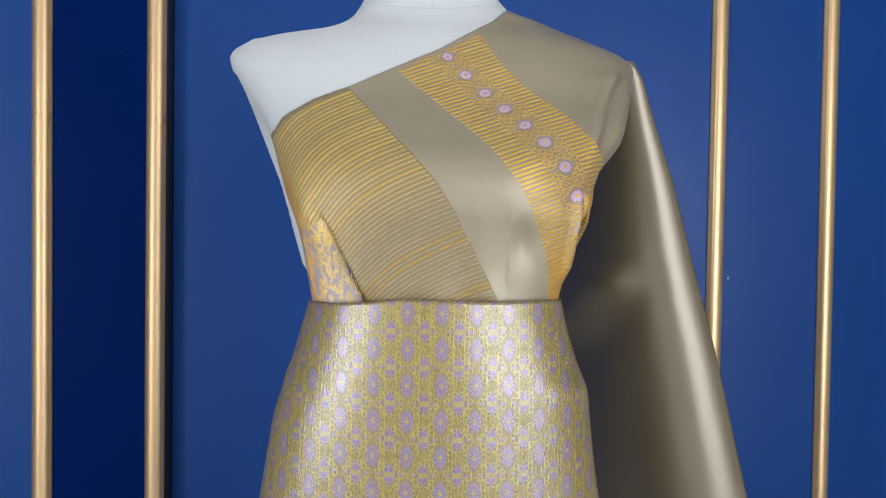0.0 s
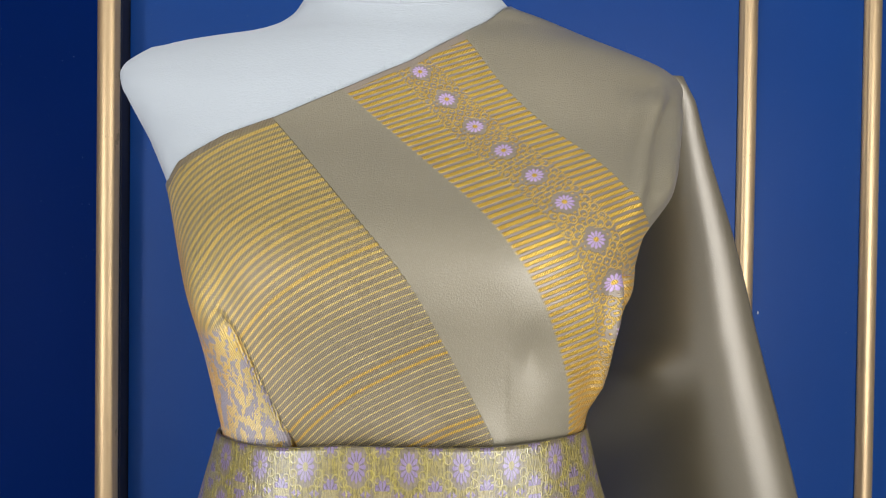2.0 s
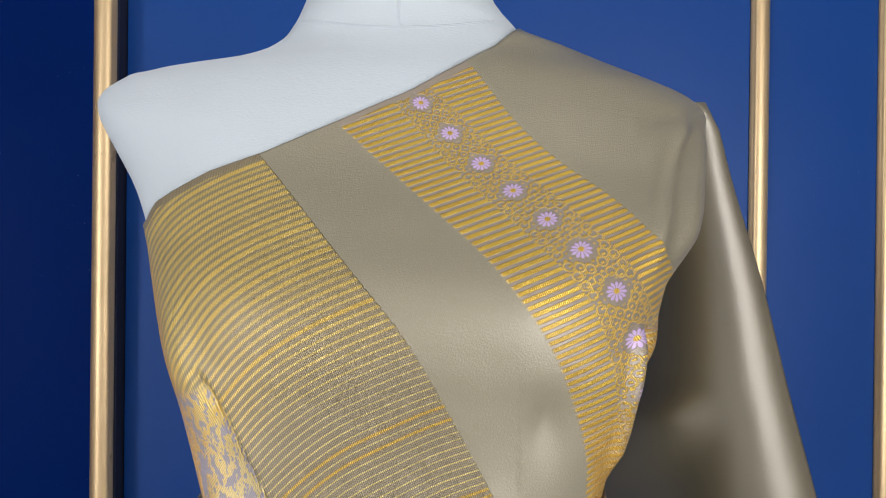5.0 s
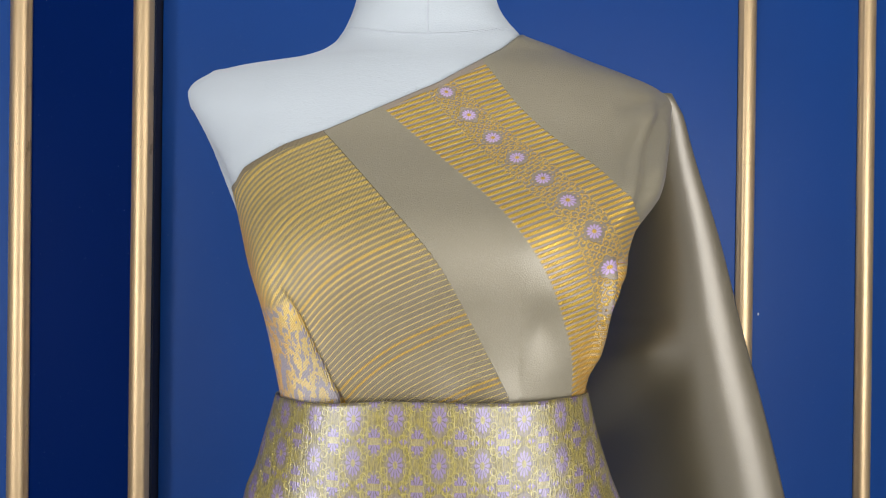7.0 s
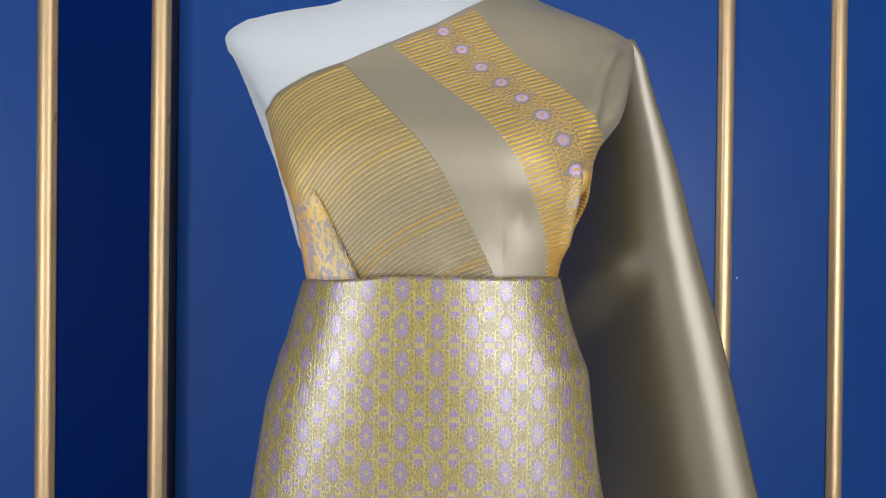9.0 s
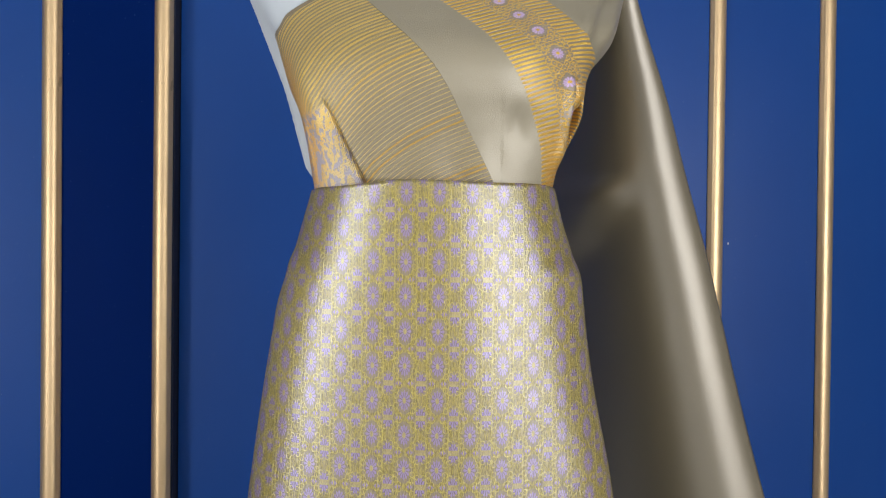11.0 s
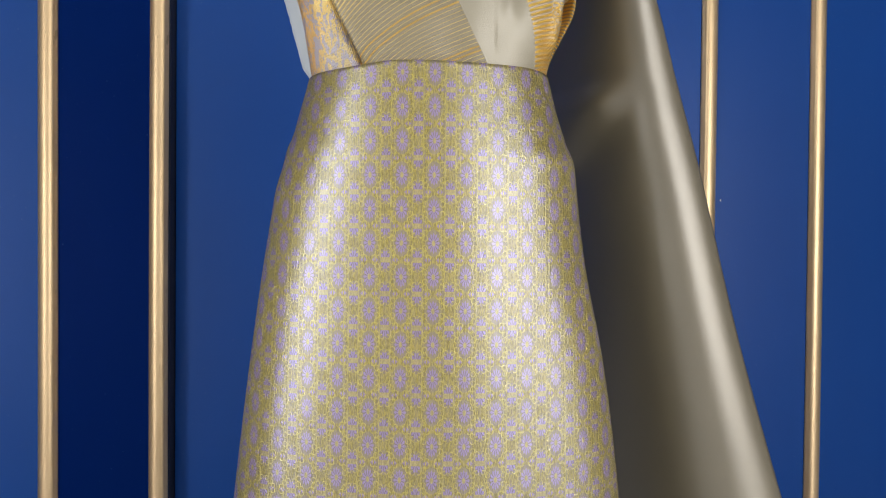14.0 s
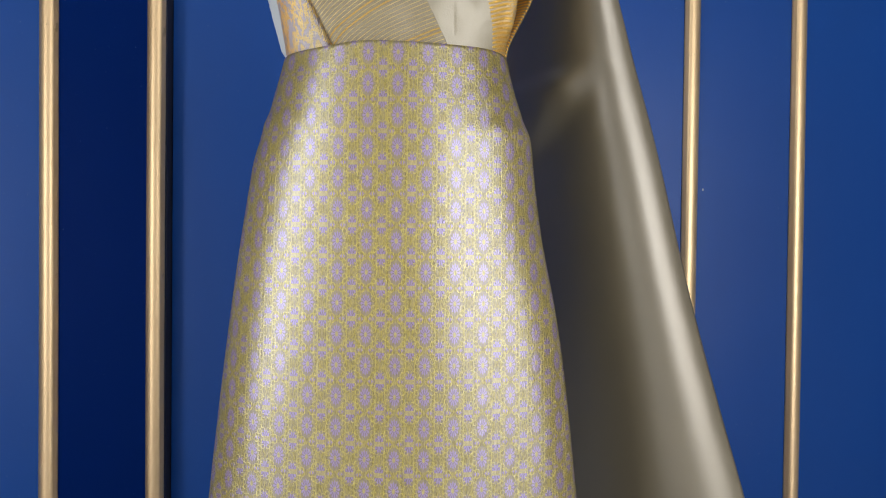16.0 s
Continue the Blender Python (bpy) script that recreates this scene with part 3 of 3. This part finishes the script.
def sash_wrap():
    cols, rows = 420, 230
    ang = np.linspace(0, 2 * math.pi, cols, endpoint=False)
    scan = np.linspace(1.115, 1.446, 400)
    ex, ez = np.array(EDGE).T
    grid = np.zeros((rows, cols, 3))
    for i, a in enumerate(ang):
        col = form_at(np.full(400, a), scan)
        gap = scan - np.interp(col[:, 0], ex, ez)
        over = np.nonzero(gap > 0)[0]
        top = scan[-1]
        if len(over) and over[0] > 0:
            k = over[0]
            top = scan[k - 1] - gap[k - 1] * (scan[k] - scan[k - 1]) / (gap[k] - gap[k - 1])
        grid[:, i] = form_at(np.full(rows, a), np.linspace(1.115, top, rows))
    du = np.roll(grid, -1, 1) - np.roll(grid, 1, 1)
    dv = np.gradient(grid, axis=0)
    nrm = np.cross(dv, du)
    nrm /= np.linalg.norm(nrm, axis=2, keepdims=True) + 1e-12
    x, y, z = grid[..., 0], grid[..., 1], grid[..., 2]
    band, pick, bloom = sash_values(x, y, z)
    away = sash_offset(x, y, z)
    grid = grid + nrm * away[..., None]
    cx = curve_at(z, CREASE)
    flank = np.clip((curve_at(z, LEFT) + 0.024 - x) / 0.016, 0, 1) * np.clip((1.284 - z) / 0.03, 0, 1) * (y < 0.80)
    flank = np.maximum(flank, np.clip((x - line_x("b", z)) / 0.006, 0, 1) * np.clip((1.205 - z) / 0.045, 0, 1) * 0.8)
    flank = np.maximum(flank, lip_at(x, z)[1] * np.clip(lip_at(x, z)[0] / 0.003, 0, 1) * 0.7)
    side = np.clip((cx - x) / 0.002, 0, 1) * np.clip((1.208 - z + 0.35 * (x + 0.12)) / 0.006, 0, 1) * (y < 0.80)
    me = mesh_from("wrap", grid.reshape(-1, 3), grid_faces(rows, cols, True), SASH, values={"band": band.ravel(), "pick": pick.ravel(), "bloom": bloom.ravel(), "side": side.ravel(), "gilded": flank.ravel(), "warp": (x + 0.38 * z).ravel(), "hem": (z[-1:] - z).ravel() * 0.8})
    ob = new("wrap", me)
    thick = ob.modifiers.new("cloth", "SOLIDIFY")
    thick.thickness, thick.offset = 0.0012, -1
    return ob


# section of the loose end: steep and deep beside the body, flat on the ridge, turned away at the outer edge
TAIL_A = np.linspace(0, 1, 101)
TAIL_SLOPE = np.interp(TAIL_A, [0.0, 0.40, 0.58, 0.72, 0.84, 0.90, 0.95, 1.0], [-0.9, -2.4, -1.8, -0.90, -0.30, 0.10, 0.40, 0.85])


def sash_tail():
    """The loose end that fans out behind from the shoulder to the floor."""
    rows, cols = 150, 130
    verts = []
    for j in range(rows):
        r = j / (rows - 1)
        z = 1.3955 - 1.3735 * r
        drop = 1.3955 - z
        xo = 0.2175 + 0.301 * drop + 0.014 * math.exp(-(((drop - 0.29) / 0.20) ** 2)) + 0.006 * math.exp(-(((drop - 0.13) / 0.08) ** 2)) - 0.007 * math.exp(-((drop / 0.012) ** 2))
        xi = 0.150 - 0.13 * min(1, drop / 0.25)
        w = xo - xi
        # a short facet turned to the light where the cloth leaves the waist
        facet = min(1.0, max(0.0, (1.172 - z) / 0.03)) * min(1.0, max(0.0, (z - 0.95) / 0.14))
        mid_a = (0.232 - 0.50 * max(0.0, 1.172 - z) - xi) / w
        slope = TAIL_SLOPE + facet * 0.8 * np.exp(-(((TAIL_A - mid_a) / 0.10) ** 2)) - facet * 0.2 * np.exp(-(((TAIL_A - mid_a - 0.13) / 0.06) ** 2))
        depth = np.cumsum(slope) * 0.01
        depth = depth - depth[-1]
        for i in range(cols):
            a = i / (cols - 1)
            x = xi + w * a
            y = 0.800 + 0.055 * (1 - math.exp(-drop / 0.14))
            y += min(w, 0.34) * float(np.interp(a, TAIL_A, depth))
            y += 0.008 * w * math.sin(9 * a + 1.2 * math.sin(2.6 * z)) * a
            verts.append((x, y, z))
    ob = new("tail", mesh_from("tail", verts, grid_faces(rows, cols), SILK))
    thick = ob.modifiers.new("cloth", "SOLIDIFY")
    thick.thickness, thick.offset = 0.0012, 0
    return ob


def sash_fold():
    """The turned edge that stands out beside the chest under the arm."""
    rows, cols = 40, 14
    verts, band, pick = [], [], []
    for j in range(rows):
        r = j / (rows - 1)
        z = 1.262 - 0.122 * r
        xo = float(curve_at(z, [(1.140, 0.120), (1.165, 0.126), (1.195, 0.141), (1.215, 0.1505), (1.235, 0.1540), (1.262, 0.1520)]))
        for i in range(cols):
            a = i / (cols - 1)
            x = xo - 0.030 * (1 - a) ** 1.5 - 0.002
            verts.append((x + 0.003 * math.sin(math.pi * a), 0.765 - 0.040 * a + 0.006 * math.sin(2.2 * math.pi * a), z - 0.006 * a))
            band.append(1.5), pick.append(z + 0.55 * x - 0.25 * a * 0.03)
    ob = new("fold", mesh_from("fold", verts, grid_faces(rows, cols), SASH, values={"band": band, "pick": pick, "bloom": [0.0] * len(verts), "side": [0.0] * len(verts), "warp": [v[1] for v in verts], "hem": [1.0] * len(verts)}))
    thick = ob.modifiers.new("cloth", "SOLIDIFY")
    thick.thickness, thick.offset = 0.0012, 0
    return ob


sash = tagged(new("silk_sash"), "taupe silk sash with gold stripes and lilac blossoms over one shoulder", "sash")
for ob in (sash_wrap(), sash_fold(), sash_tail()):
    ob.parent = sash

# ---- the brocade skirt ----
SKIRT_L = [(0.02, -0.262), (0.30, -0.242), (0.637, -0.2115), (0.844, -0.1885), (0.933, -0.1765), (0.985, -0.1685), (1.020, -0.1625), (1.042, -0.1560), (1.058, -0.1515), (1.075, -0.1450), (1.10, -0.1385), (1.1385, -0.1295)]
SKIRT_R = [(0.02, 0.250), (0.30, 0.233), (0.643, 0.2040), (0.849, 0.1780), (0.945, 0.1590), (0.996, 0.1520), (1.020, 0.1495), (1.046, 0.1460), (1.064, 0.1395), (1.091, 0.1300), (1.1385, 0.1180)]
SKIRT_F = [(0.02, 0.610), (0.40, 0.625), (0.80, 0.637), (1.00, 0.6365), (1.07, 0.6360), (1.1385, 0.6368)]
SKIRT_B = [(0.02, 0.88), (0.40, 0.87), (0.80, 0.86), (1.00, 0.85), (1.1385, 0.822)]

SKIRT_Y = 0.708


def skirt():
    zs = np.concatenate([np.linspace(0.02, 0.55, 40, endpoint=False), np.linspace(0.55, 1.1385, 190)])
    cols = 360
    ang = np.linspace(0, 2 * math.pi, cols, endpoint=False)
    grid, wrap = [], []
    front = int(cols * 0.25)
    for z in zs:
        c, s = np.cos(ang), np.sin(ang)
        p = 2 / 2.15
        l, r, f, b = (float(curve_at(z, k)) for k in (SKIRT_L, SKIRT_R, SKIRT_F, SKIRT_B))
        x = CX + np.sign(c) * np.abs(c) ** p * np.where(c > 0, r - CX, CX - l)
        y = SKIRT_Y - np.sign(s) * np.abs(s) ** p * np.where(s > 0, SKIRT_Y - f, b - SKIRT_Y)
        tuck = 0.0035 * math.exp(-(((z - 1.052) / 0.010) ** 2)) * np.exp(-((x - 0.150) / 0.035) ** 2) - 0.003 * math.exp(-(((z - 1.068) / 0.008) ** 2)) * np.exp(-((x - 0.150) / 0.035) ** 2)
        tuck = tuck + 0.003 * math.exp(-(((z - 1.060) / 0.008) ** 2)) * np.exp(-((x + 0.160) / 0.020) ** 2)
        y = y - tuck * (s > 0) - 0.0012 * np.sin(x * 30 + 1.0) * (s > 0) * np.clip((1.12 - z) / 0.2, 0, 1)
        zz = z - np.clip((z - 1.09) / 0.0485, 0, 1) * (0.0075 * np.clip((-x - 0.04) / 0.09, 0, 1) + 0.0015 * np.clip((x - 0.04) / 0.08, 0, 1) + 0.0006 * np.sin(6 * ang + 1))
        ring = np.stack([x, y, zz], -1)
        step = np.linalg.norm(np.diff(np.concatenate([ring, ring[:1]]), axis=0), axis=1)
        arc = np.concatenate([[0], np.cumsum(step)[:-1]])
        grid.append(ring)
        wrap.append(-(arc - arc[front]))
    grid, wrap = np.array(grid), np.array(wrap)
    me = mesh_from("brocade_skirt", grid.reshape(-1, 3), grid_faces(len(zs), cols, True), SKIRT, values={"wrap": wrap.ravel(), "rise": np.repeat(zs, cols)})
    ob = new("brocade_skirt", me)
    thick = ob.modifiers.new("cloth", "SOLIDIFY")
    thick.thickness, thick.offset = 0.0014, -1
    thing = tagged(new("brocade_skirt"), "gold brocade tube skirt woven with lilac oval blossoms", "skirt")
    ob.name, ob.parent = "skirt_cloth", thing
    # turned upper edge
    top, tube = grid[-1], []
    mid = top.mean(axis=0)
    for k in range(8):
        t = 2 * math.pi * k / 8
        out = top - mid
        out[:, 2] = 0
        out /= np.linalg.norm(out, axis=1, keepdims=True)
        tube.append(top + out * (0.00025 * math.cos(t) - 0.0005) + np.array([0, 0, 0.00025 * math.sin(t)]))
    tube.append(tube[0])
    edge = new("waist_edge", mesh_from("waist_edge", np.array(tube).reshape(-1, 3), grid_faces(9, cols, True), SILK))
    edge.parent = thing
    return tagged(edge, "narrow turned taupe edge") and thing


skirt()

# ---- lint of the jersey along the upper edge of the silk ----


def lint():
    rng = random.Random(7)
    ex, ez = np.array(EDGE).T
    verts, faces = [], []
    for _ in range(520):
        x = rng.uniform(-0.15, 0.045)
        z = float(np.interp(x, ex, ez)) + rng.uniform(-0.001, 0.0035)
        # nearest front angle for this place on the form
        ang = np.linspace(0.25, math.pi - 0.25, 120)
        ring = form_at(ang, np.full(120, z))
        k = int(np.argmin(np.abs(ring[:, 0] - x)))
        base = Vector(ring[k]) + Vector((0, -0.0008, 0))
        way = Vector((rng.uniform(-1, 1), rng.uniform(-0.9, -0.1), rng.uniform(-1, 0.8))).normalized()
        length, wide = rng.uniform(0.0012, 0.0036), 0.00010
        side = way.cross(Vector((0, 1, 0.2))).normalized() * wide
        bend = Vector((rng.uniform(-1, 1), -0.2, rng.uniform(-1, 1))) * length * 0.35
        n0 = len(verts)
        for t in (0.0, 0.5, 1.0):
            p = base + way * length * t + bend * t * t
            verts += [tuple(p - side * (1 - 0.7 * t)), tuple(p + side * (1 - 0.7 * t))]
        faces += [(n0, n0 + 1, n0 + 3, n0 + 2), (n0 + 2, n0 + 3, n0 + 5, n0 + 4)]
    ob = new("lint", mesh_from("lint", verts, faces, JERSEY, values={"seam": [1.0] * len(verts)}))
    return tagged(ob, "fine white jersey lint clinging along the silk edge", "lint", kind="stuff")


lint()
